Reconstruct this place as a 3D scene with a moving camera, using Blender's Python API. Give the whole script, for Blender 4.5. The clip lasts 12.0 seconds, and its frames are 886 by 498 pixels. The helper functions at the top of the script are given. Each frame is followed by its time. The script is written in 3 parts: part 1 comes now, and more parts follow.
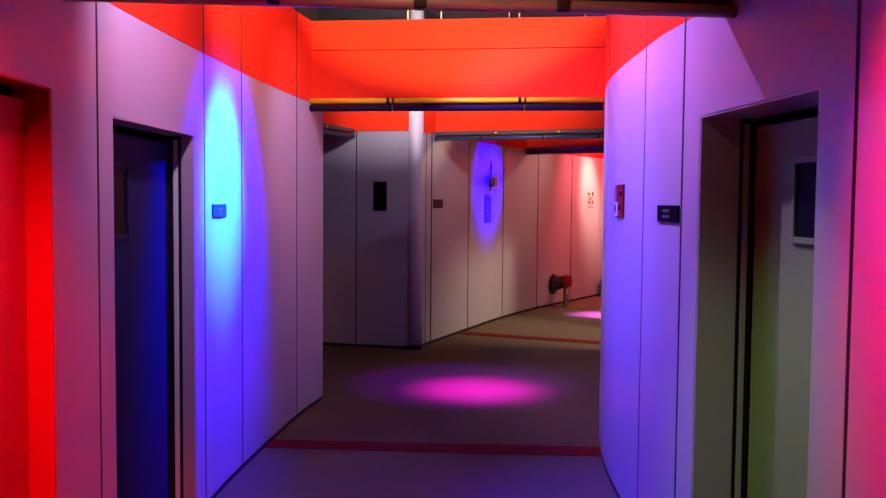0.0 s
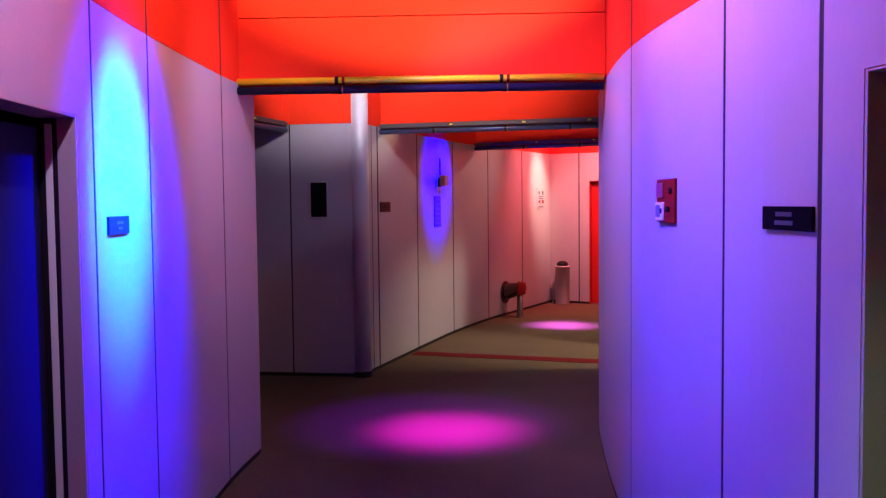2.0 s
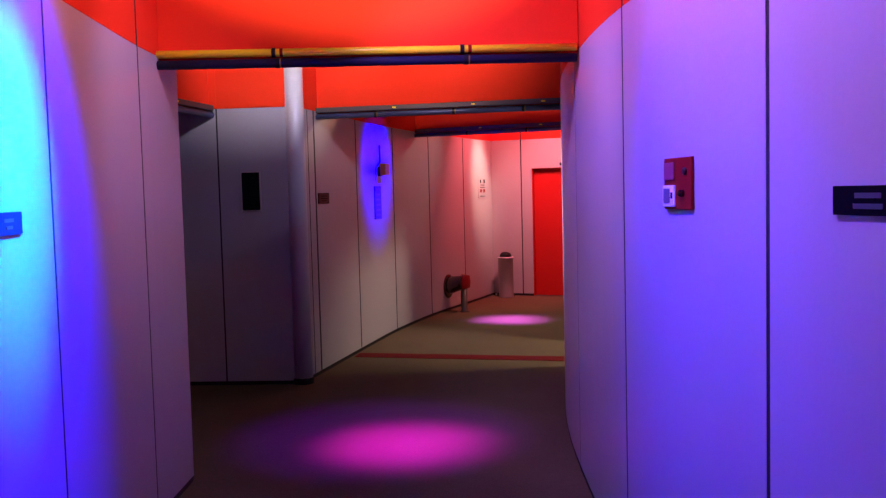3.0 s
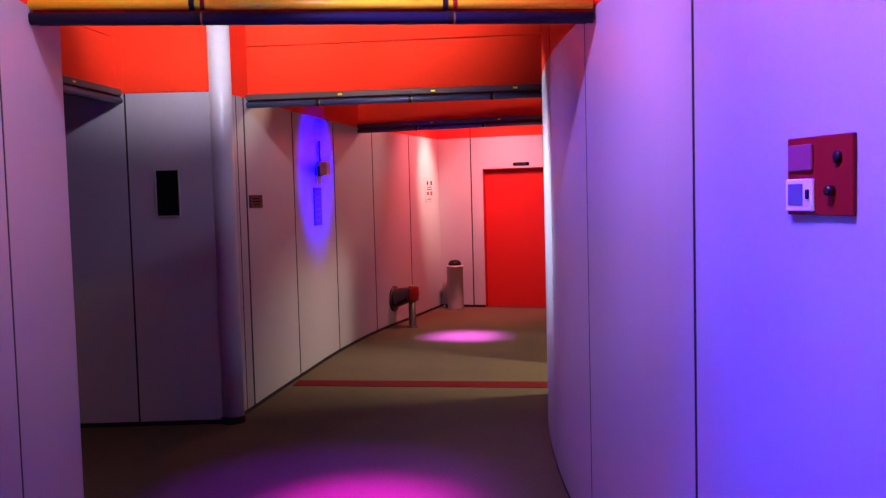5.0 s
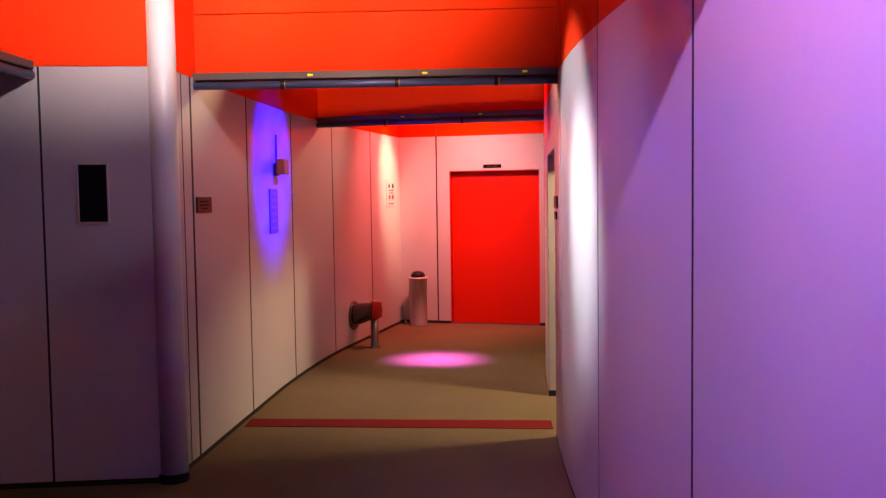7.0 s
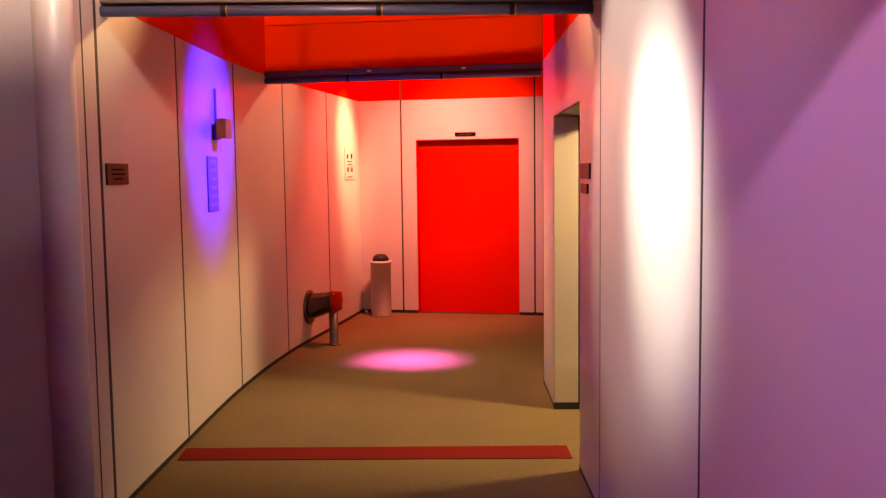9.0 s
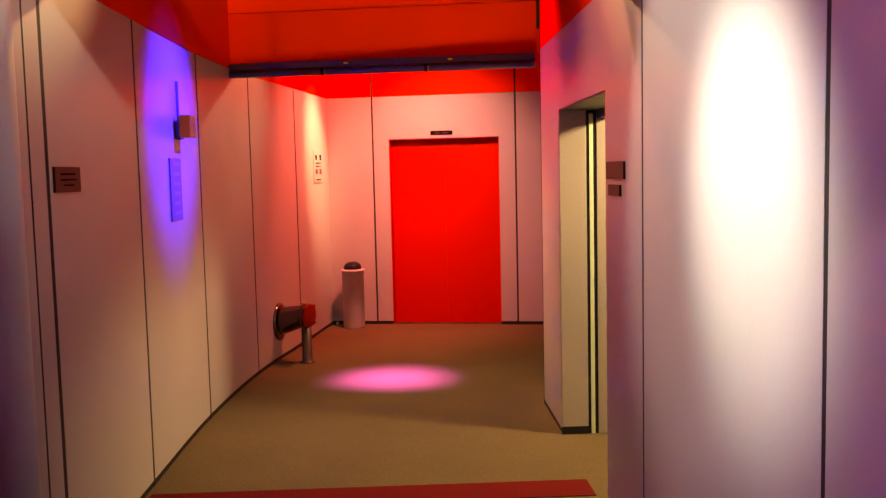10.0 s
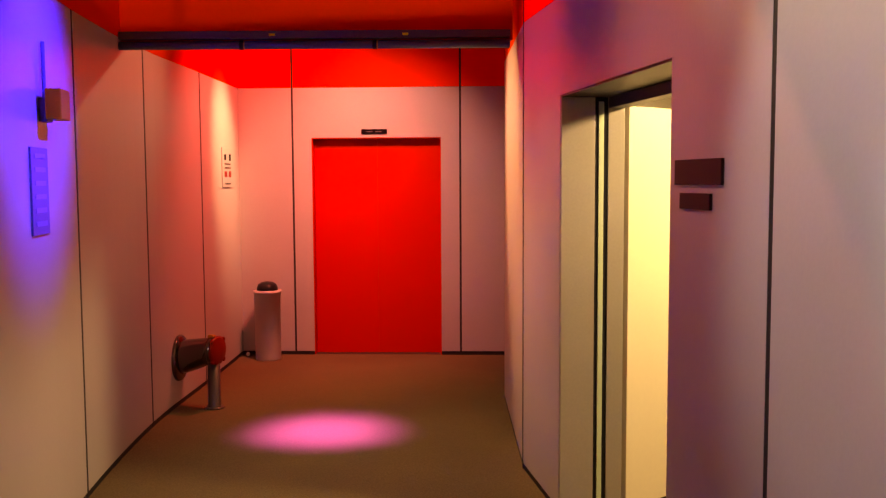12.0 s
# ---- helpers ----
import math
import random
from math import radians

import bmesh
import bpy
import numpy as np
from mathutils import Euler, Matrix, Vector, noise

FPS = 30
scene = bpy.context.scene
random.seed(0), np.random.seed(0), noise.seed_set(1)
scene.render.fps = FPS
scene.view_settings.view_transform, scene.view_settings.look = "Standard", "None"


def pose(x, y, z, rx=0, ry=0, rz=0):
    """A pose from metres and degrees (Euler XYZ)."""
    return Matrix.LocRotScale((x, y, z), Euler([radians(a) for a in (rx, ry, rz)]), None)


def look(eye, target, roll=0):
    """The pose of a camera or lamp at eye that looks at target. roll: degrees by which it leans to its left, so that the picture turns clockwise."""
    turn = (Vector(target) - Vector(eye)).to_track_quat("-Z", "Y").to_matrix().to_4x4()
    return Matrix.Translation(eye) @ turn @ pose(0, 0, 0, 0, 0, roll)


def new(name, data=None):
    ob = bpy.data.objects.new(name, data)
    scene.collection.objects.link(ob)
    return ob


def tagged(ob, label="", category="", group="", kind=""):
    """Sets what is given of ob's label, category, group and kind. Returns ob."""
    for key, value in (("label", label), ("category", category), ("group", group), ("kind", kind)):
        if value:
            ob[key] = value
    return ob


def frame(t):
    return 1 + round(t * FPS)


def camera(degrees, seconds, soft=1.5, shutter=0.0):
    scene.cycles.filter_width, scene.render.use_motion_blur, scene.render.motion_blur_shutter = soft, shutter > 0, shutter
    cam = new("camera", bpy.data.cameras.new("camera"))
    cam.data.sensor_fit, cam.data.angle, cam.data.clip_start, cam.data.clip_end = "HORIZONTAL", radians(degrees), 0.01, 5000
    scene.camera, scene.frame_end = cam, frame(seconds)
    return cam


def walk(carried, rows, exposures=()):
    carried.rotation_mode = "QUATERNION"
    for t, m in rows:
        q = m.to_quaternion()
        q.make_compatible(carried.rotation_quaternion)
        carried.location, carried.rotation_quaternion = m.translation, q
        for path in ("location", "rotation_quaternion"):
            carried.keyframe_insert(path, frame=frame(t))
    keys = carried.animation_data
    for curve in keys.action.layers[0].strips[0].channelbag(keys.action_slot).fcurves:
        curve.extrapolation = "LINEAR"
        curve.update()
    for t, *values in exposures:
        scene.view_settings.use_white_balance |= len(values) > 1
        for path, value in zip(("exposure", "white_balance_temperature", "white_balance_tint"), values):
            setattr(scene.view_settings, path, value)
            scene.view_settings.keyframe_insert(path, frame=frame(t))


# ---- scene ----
cam = camera(52.2, 12.0, 1.35)
PATH = [
    (0, (0.437, -0.453, 1.712), (-0.381, 1.369, 1.604), 0.5),
    (0.5, (0.225, -0.149, 1.725), (-0.556, 1.688, 1.614), 0.3),
    (1, (-0.018, 0.133, 1.717), (-0.718, 2.003, 1.594), 0.1),
    (1.5, (-0.212, 0.441, 1.722), (-0.887, 2.32, 1.602), 0.2),
    (2, (-0.416, 0.727, 1.725), (-1.072, 2.613, 1.619), -0.6),
    (2.5, (-0.615, 1.023, 1.719), (-1.197, 2.933, 1.597), -1.2),
    (4.5, (-1.212, 2.206, 1.696), (-1.588, 4.166, 1.571), -1.8),
    (5, (-1.312, 2.482, 1.698), (-1.663, 4.447, 1.574), -1.5),
    (5.5, (-1.447, 2.769, 1.695), (-1.729, 4.745, 1.574), -0.9),
    (6, (-1.609, 3.071, 1.683), (-1.851, 5.052, 1.555), -0.9),
    (6.5, (-1.737, 3.365, 1.708), (-1.992, 5.345, 1.583), -0.8),
    (7, (-1.915, 3.676, 1.708), (-2.12, 5.662, 1.59), -0.8),
    (9, (-2.335, 5.113, 1.661), (-2.415, 7.104, 1.49), -0.7),
    (9.5, (-2.46, 5.449, 1.646), (-2.514, 7.44, 1.464), -0.5),
    (10, (-2.622, 5.766, 1.664), (-2.597, 7.758, 1.494), -1.3),
    (10.5, (-2.685, 6.168, 1.64), (-2.608, 8.159, 1.473), -1.4),
    (11, (-2.753, 6.506, 1.653), (-2.638, 8.496, 1.486), -2.0),
    (11.5, (-2.856, 6.853, 1.655), (-2.669, 8.838, 1.494), -1.4),
    (12, (-2.924, 7.172, 1.633), (-2.673, 9.151, 1.481), -0.3),
]
EXPOSURES = [(0.0, 0.12, 6000, 23), (0.5, 0.12, 5900, 23), (1.0, 0.10, 5750, 23), (2.0, 0.05, 5750, 23), (2.5, -0.36, 5700, 24), (4.5, -0.05, 5600, 22), (5.5, 0.14, 5500, 21),
             (6.5, 0.28, 6250, 19), (7.0, 0.45, 7300, 17), (9.0, 0.74, 12500, 18), (9.5, 0.56, 12500, 18), (10.5, 0.22, 12500, 18),
             (12.0, 0.02, 13000, 18)]
walk(cam, [(t, look(eye, target, roll)) for t, eye, target, roll in PATH], EXPOSURES)

# ---- world and lamps ----
world = bpy.data.worlds.new("world")
scene.world = world
world.use_nodes = True
world.node_tree.nodes["Background"].inputs["Color"].default_value = (0.30, 0.26, 0.36, 1)
world.node_tree.nodes["Background"].inputs["Strength"].default_value = 0.002


def spot(eye, target, watts, colour, degrees, blend=0.6, radius=0.04):
    lamp = bpy.data.lights.new("spot_lamp", "SPOT")
    lamp.energy, lamp.color, lamp.spot_size, lamp.spot_blend, lamp.shadow_soft_size = watts, colour, radians(degrees), blend, radius
    ob = new("spot_lamp", lamp)
    ob.matrix_world = look(eye, target)
    return ob


# behind the first beam
spot((-0.75, 0.55, 3.3), (-1.85, 1.40, 1.25), 950, (1.0, 0.012, 0.003), 44, 1.0)
spot((-0.1, 1.0, 3.3), (0.88, 1.76, 1.95), 1750, (1.0, 0.004, 0.085), 50, 1.0)
# added warm fill for the first beam's face, not a known lamp
spot((-0.6, 1.0, 3.3), (-0.9, 2.8, 2.6), 40, (1.0, 0.55, 0.25), 50, 1.0)
# between the first and second beam
spot((-1.72, 4.35, 3.4), (-2.94, 3.88, 1.84), 3300, (0.0, 0.38, 1.0), 27, 1.0, 0.08)
spot((-1.72, 4.35, 3.4), (-2.96, 3.92, 1.68), 3300, (0.004, 0.001, 1.0), 49, 1.0, 0.08)
spot((-1.68, 2.58, 3.3), (-2.58, 2.85, 2.30), 145, (0.88, 0.50, 0.95), 84, 1.0)
spot((-2.3, 5.3, 3.3), (-3.50, 5.50, 2.1), 95, (0.68, 0.46, 0.92), 70, 1.0)
spot((-1.75, 3.95, 3.8), (-0.64, 4.38, 2.9), 760, (0.48, 0.21, 1.0), 98, 1.0)
spot((-2.0, 4.85, 3.3), (-0.75, 4.5, 1.0), 980, (0.020, 0.006, 1.0), 56, 1.0)
spot((-2.3, 5.2, 3.13), (-1.3, 6.6, 1.8), 260, (0.54, 0.27, 0.98), 92, 1.0)
spot((-1.75, 4.3, 3.2), (-2.43, 6.08, 3.98), 420, (1.0, 0.76, 0.36), 84, 0.3)
spot((-1.9, 3.7, 3.5), (-3.0, 4.2, 3.15), 230, (1.0, 0.5, 0.3), 84, 1.0)
spot((-1.6, 4.3, 3.4), (-1.65, 4.15, 0.0), 110, (0.30, 0.01, 1.0), 32, 1.0)
# added greenish fill for door_2 and its jamb, source unknown
spot((-0.95, 1.95, 3.25), (0.15, 3.0, 0.70), 150, (0.75, 1.0, 0.60), 38, 1.0)
# junction
spot((-2.6, 7.1, 3.4), (-2.63, 7.2, 0.0), 3700, (0.85, 0.012, 1.0), 23, 1.0, 0.2)
spot((-2.7, 6.9, 3.4), (-2.85, 7.35, 0.0), 560, (0.24, 0.004, 1.0), 40, 0.7)
spot((-3.0, 7.2, 3.35), (-4.30, 9.0, 3.30), 290, (0.98, 0.86, 0.84), 64, 0.8)
spot((-3.0, 7.2, 3.35), (-4.45, 8.86, 5.20), 32, (0.74, 0.62, 0.96), 170, 0.08)
spot((-2.9, 7.2, 3.6), (-3.05, 9.6, 3.50), 400, (1.0, 0.66, 0.42), 62, 0.9)
spot((-2.6, 6.9, 3.35), (-3.85, 11.0, 1.30), 120, (0.94, 0.64, 0.70), 34, 1.0, 0.06)
spot((-3.3, 8.55, 3.3), (-1.68, 8.46, 1.62), 880, (0.74, 0.87, 1.0), 27, 1.0, 0.12)
spot((-3.2, 8.6, 3.3), (-1.72, 8.86, 1.90), 185, (0.82, 0.88, 1.0), 45, 0.5, 0.06)
spot((-2.6, 7.3, 3.3), (-1.6, 7.9, 0.8), 70, (0.70, 0.36, 0.90), 70, 1.0)
# between the third and fourth beam
spot((-2.5, 11.45, 3.4), (-4.19, 11.38, 2.05), 3000, (0.002, 0.001, 1.0), 34, 1.0, 0.1)
spot((-2.9, 11.6, 3.3), (-2.65, 11.6, 0.0), 230, (1.0, 0.76, 0.52), 76, 1.0)
spot((-2.8, 11.6, 3.3), (-1.8, 11.9, 2.2), 95, (1.0, 0.05, 0.16), 60, 1.0)
spot((-3.3, 10.3, 3.35), (-1.76, 9.8, 2.1), 105, (1.0, 0.38, 0.36), 66, 1.0)
spot((-2.9, 11.5, 3.3), (-4.15, 9.25, 2.62), 230, (1.0, 0.70, 0.40), 34, 1.0)
spot((-2.9, 11.5, 3.3), (-1.76, 9.3, 2.5), 170, (1.0, 0.66, 0.40), 34, 1.0)
# far end
spot((-2.95, 13.0, 3.4), (-2.97, 13.10, 0.0), 6800, (0.66, 0.11, 1.0), 18, 1.0, 0.2)
spot((-2.9, 14.9, 3.4), (-3.83, 15.40, 1.88), 560, (1.0, 0.74, 0.50), 34, 1.0, 0.12)
spot((-2.7, 14.5, 3.3), (-3.6, 15.4, 1.4), 440, (1.0, 0.12, 0.11), 110, 0.9)
spot((-2.7, 14.0, 3.3), (-2.5, 15.8, 1.3), 360, (1.0, 0.37, 0.36), 76, 1.0)
spot((-2.75, 14.8, 3.35), (-4.15, 12.5, 1.8), 165, (1.0, 0.50, 0.38), 50, 0.9)
# added fill that brightens the wall strip past the open door
spot((-3.1, 14.2, 3.35), (-1.74, 13.0, 1.75), 850, (1.0, 0.56, 0.32), 42, 1.0)
# added downward fill, lifts the carpet at the far end
spot((-2.6, 13.8, 3.3), (-2.6, 13.8, 0.0), 140, (1.0, 0.80, 0.50), 64, 1.0)
# side room
spot((-0.2, 10.7, 2.4), (-1.3, 11.6, 0.9), 360, (1.0, 0.80, 0.50), 112, 0.7, 0.15)


# ---- materials ----
def material(name, colour, rough=0.5, metal=0.0, grain=0.06, scale=40.0, bump=0.02, stain=0.08, vary=0.0, coat=0.0):
    m = bpy.data.materials.new(name)
    m.use_nodes = True
    nodes, links = m.node_tree.nodes, m.node_tree.links
    b = nodes["Principled BSDF"]
    b.inputs["Roughness"].default_value, b.inputs["Metallic"].default_value = rough, metal
    b.inputs["Coat Weight"].default_value = coat
    geo = nodes.new("ShaderNodeNewGeometry")
    fine = nodes.new("ShaderNodeTexNoise")
    fine.inputs["Scale"].default_value, fine.inputs["Detail"].default_value = scale, 4
    broad = nodes.new("ShaderNodeTexNoise")
    broad.inputs["Scale"].default_value, broad.inputs["Detail"].default_value = 1.7, 3
    for n in (fine, broad):
        links.new(geo.outputs["Position"], n.inputs["Vector"])

    def math_node(op, a, c):
        n = nodes.new("ShaderNodeMath")
        n.operation = op
        for k, v in enumerate((a, c)):
            if isinstance(v, (int, float)):
                n.inputs[k].default_value = v
            else:
                links.new(v, n.inputs[k])
        return n.outputs[0]

    gain = math_node("ADD", math_node("MULTIPLY", fine.outputs[0], 2 * grain), 1 - grain)
    gain = math_node("MULTIPLY", gain, math_node("ADD", math_node("MULTIPLY", broad.outputs[0], 2 * stain), 1 - stain))
    if vary:
        info = nodes.new("ShaderNodeObjectInfo")
        gain = math_node("MULTIPLY", gain, math_node("ADD", math_node("MULTIPLY", info.outputs["Random"], vary), 1 - vary / 2))
    mix = nodes.new("ShaderNodeVectorMath")
    mix.operation = "SCALE"
    mix.inputs[0].default_value = colour
    links.new(gain, mix.inputs["Scale"])
    links.new(mix.outputs[0], b.inputs["Base Color"])
    links.new(math_node("ADD", math_node("MULTIPLY", broad.outputs[0], 0.16), rough - 0.08), b.inputs["Roughness"])
    if bump:
        bm_node = nodes.new("ShaderNodeBump")
        bm_node.inputs["Strength"].default_value, bm_node.inputs["Distance"].default_value = bump * 10, 0.002
        links.new(fine.outputs[0], bm_node.inputs["Height"])
        links.new(bm_node.outputs[0], b.inputs["Normal"])
    return m


WHITE = material("white_panel_paint", (0.37, 0.36, 0.37), 0.38, 0, 0.04, 60, 0.02, 0.09, 0.06)
RED = material("red_panel_paint", (0.78, 0.040, 0.009), 0.48, 0, 0.04, 60, 0.015, 0.06, 0.05)
RED_DOOR = material("red_door_paint", (0.40, 0.015, 0.006), 0.38, 0, 0.03, 50, 0.01, 0.05)
JOINT = material("dark_joint", (0.008, 0.007, 0.008), 0.8, 0, 0.1, 80, 0.02)
SHELL = material("grey_shell", (0.06, 0.057, 0.053), 0.85, 0, 0.1, 20, 0.03, 0.15)
CARPET = material("grey_carpet", (0.110, 0.081, 0.045), 0.95, 0, 0.55, 110, 0.10, 0.22)
STRIPE = material("red_carpet", (0.115, 0.005, 0.006), 0.95, 0, 0.30, 220, 0.10, 0.12)
RUBBER = material("black_rubber", (0.018, 0.017, 0.018), 0.55, 0, 0.1, 60, 0.02)
STEEL = material("brushed_steel", (0.42, 0.40, 0.37), 0.42, 0.30, 0.08, 90, 0.01, 0.12)
DARK_STEEL = material("dark_steel", (0.07, 0.06, 0.055), 0.4, 0.5, 0.08, 60, 0.01, 0.1)
CHROME = material("chrome", (0.11, 0.095, 0.09), 0.16, 1.0, 0.03, 60, 0.0, 0.06)
LEAF = material("grey_green_door_paint", (0.16, 0.23, 0.075), 0.42, 0, 0.03, 40, 0.01, 0.08)
LEAF_DARK = material("dark_blue_door_paint", (0.012, 0.016, 0.055), 0.42, 0, 0.03, 40, 0.01, 0.08)
SIGN_NAVY = material("navy_sign_plate", (0.018, 0.020, 0.075), 0.5, 0, 0.05, 60, 0.0)
CREAM = material("cream_door_paint", (0.72, 0.66, 0.52), 0.45, 0, 0.03, 40, 0.01, 0.06)
SEAL = material("pale_green_seal", (0.52, 0.66, 0.50), 0.4, 0, 0.03, 40, 0.01)
GLASS = material("dark_glass", (0.006, 0.006, 0.008), 0.30, 0, 0.02, 40, 0.0, 0.02)
COLUMN = material("column_paint", (0.50, 0.50, 0.50), 0.35, 0, 0.03, 60, 0.01, 0.05)
YELLOW = material("yellow_tube", (0.95, 0.90, 0.01), 0.35, 0, 0.04, 60, 0.01, 0.08)
TUBE = material("blue_grey_metal_tube", (0.07, 0.09, 0.19), 0.42, 0.35, 0.06, 60, 0.01, 0.08)
# same steel tube as TUBE, dark blue reflections put into the colour
NAVY = material("tube_navy_reflection", (0.014, 0.016, 0.045), 0.5, 0, 0.06, 60, 0.01, 0.08)
SCREEN = material("grey_screen", (0.10, 0.10, 0.13), 0.4, 0, 0.03, 60, 0.0)
RAIL = material("dark_rail", (0.075, 0.065, 0.060), 0.5, 0.2, 0.08, 60, 0.01, 0.08)
BRASS = material("brass_ring", (0.55, 0.30, 0.08), 0.35, 0.8, 0.05, 60, 0.0)
BLACK = material("black_plastic", (0.012, 0.012, 0.014), 0.4, 0, 0.05, 60, 0.01)
SIGN = material("dark_sign_plate", (0.004, 0.004, 0.006), 0.7, 0, 0.05, 60, 0.0)
SIGN_RED = material("maroon_sign_plate", (0.018, 0.006, 0.006), 0.4, 0, 0.05, 60, 0.0)
LETTER = material("pale_lettering", (0.05, 0.05, 0.06), 0.5, 0, 0.05, 60, 0.0)
ALARM = material("alarm_red", (0.20, 0.008, 0.006), 0.4, 0, 0.05, 60, 0.0)
PLASTIC = material("white_plastic", (0.75, 0.74, 0.72), 0.35, 0, 0.02, 60, 0.0, 0.03)
FROST = material("frosted_plastic", (0.24, 0.05, 0.07), 0.3, 0, 0.02, 60, 0.0, 0.03)
BEIGE = material("beige_plastic", (0.80, 0.46, 0.008), 0.4, 0, 0.03, 60, 0.0, 0.04)
SIGN_BLUE = material("blue_sign_plate", (0.012, 0.014, 0.26), 0.4, 0, 0.05, 60, 0.0)
# same steel tube again, the warm light on it put into the colour
TUBE_WARM_LIT = material("tube_warm_lit", (0.50, 0.44, 0.40), 0.4, 0.1, 0.06, 60, 0.01, 0.08)
CLAMP = material("dark_brown_clamp", (0.030, 0.016, 0.012), 0.5, 0.2, 0.08, 60, 0.01, 0.08)
ROW = material("pale_blue_lettering", (0.12, 0.10, 0.42), 0.5, 0, 0.05, 60, 0.0)
BIN = material("grey_white_bin_enamel", (0.42, 0.40, 0.40), 0.4, 0, 0.04, 40, 0.01, 0.10)
PIPE = material("galvanised_pipe", (0.45, 0.45, 0.46), 0.4, 0.8, 0.08, 40, 0.01, 0.1)


GLASS.node_tree.nodes["Principled BSDF"].inputs["Specular IOR Level"].default_value = 0.02
for matt in (RED, RED_DOOR, LEAF, LEAF_DARK, SIGN, SIGN_NAVY, SIGN_RED, BLACK, RUBBER, CARPET, STRIPE, ALARM, FROST, NAVY):
    matt.node_tree.nodes["Principled BSDF"].inputs["Specular IOR Level"].default_value = 0.12
for matt in (RED, SIGN, LEAF_DARK, BEIGE):
    matt.node_tree.nodes["Principled BSDF"].inputs["Specular IOR Level"].default_value = 0.02


# ---- mesh helpers ----
def part(name, bm, mat, parent=None, label="", smooth=False):
    bmesh.ops.recalc_face_normals(bm, faces=bm.faces)
    me = bpy.data.meshes.new(name)
    bm.to_mesh(me)
    bm.free()
    me.materials.append(mat)
    if smooth:
        me.polygons.foreach_set("use_smooth", [True] * len(me.polygons))
    ob = new(name, me)
    ob.parent = parent
    if label:
        ob["label"] = label
    return ob


def thing(name, m, label, category, group="", kind=""):
    ob = new(name)
    ob.matrix_world = m
    return tagged(ob, label, category, group, kind)


def box(x0, x1, y0, y1, z0, z1, bevel=0.0, bm=None):
    out = bm or bmesh.new()
    vs = bmesh.ops.create_cube(out, size=1.0)["verts"]
    for v in vs:
        v.co = Vector(((x0 + x1) / 2 + v.co.x * (x1 - x0), (y0 + y1) / 2 + v.co.y * (y1 - y0), (z0 + z1) / 2 + v.co.z * (z1 - z0)))
    if bevel:
        edges = list({e for v in vs for e in v.link_edges})
        bmesh.ops.bevel(out, geom=edges, offset=bevel, segments=2, affect="EDGES", profile=0.5)
    return out


def lathe(profile, m=None, steps=28, bm=None):
    """A turned shape round z from (radius, height) pairs, closed at both ends."""
    out = bm or bmesh.new()
    rings = []
    for r, z in profile:
        rings.append([out.verts.new((r * math.cos(2 * math.pi * k / steps), r * math.sin(2 * math.pi * k / steps), z)) for k in range(steps)])
    for a, b in zip(rings, rings[1:]):
        for k in range(steps):
            out.faces.new((a[k], a[(k + 1) % steps], b[(k + 1) % steps], b[k]))
    out.faces.new(rings[0][::-1])
    out.faces.new(rings[-1])
    if m is not None:
        bmesh.ops.transform(out, matrix=m, verts=[v for ring in rings for v in ring])
    return out


def tube(points, r, steps=12, bm=None):
    """A round bar along a line of points."""
    out = bm or bmesh.new()
    pts = [Vector(p) for p in points]
    rings = []
    for i, p in enumerate(pts):
        way = (pts[min(i + 1, len(pts) - 1)] - pts[max(i - 1, 0)]).normalized()
        side = way.orthogonal().normalized() if not rings else (side - way * side.dot(way)).normalized()
        up = way.cross(side)
        rings.append([out.verts.new(p + r * (math.cos(a) * side + math.sin(a) * up)) for a in [2 * math.pi * k / steps for k in range(steps)]])
    for a, b in zip(rings, rings[1:]):
        for k in range(steps):
            out.faces.new((a[k], a[(k + 1) % steps], b[(k + 1) % steps], b[k]))
    out.faces.new(rings[0][::-1])
    out.faces.new(rings[-1])
    return out


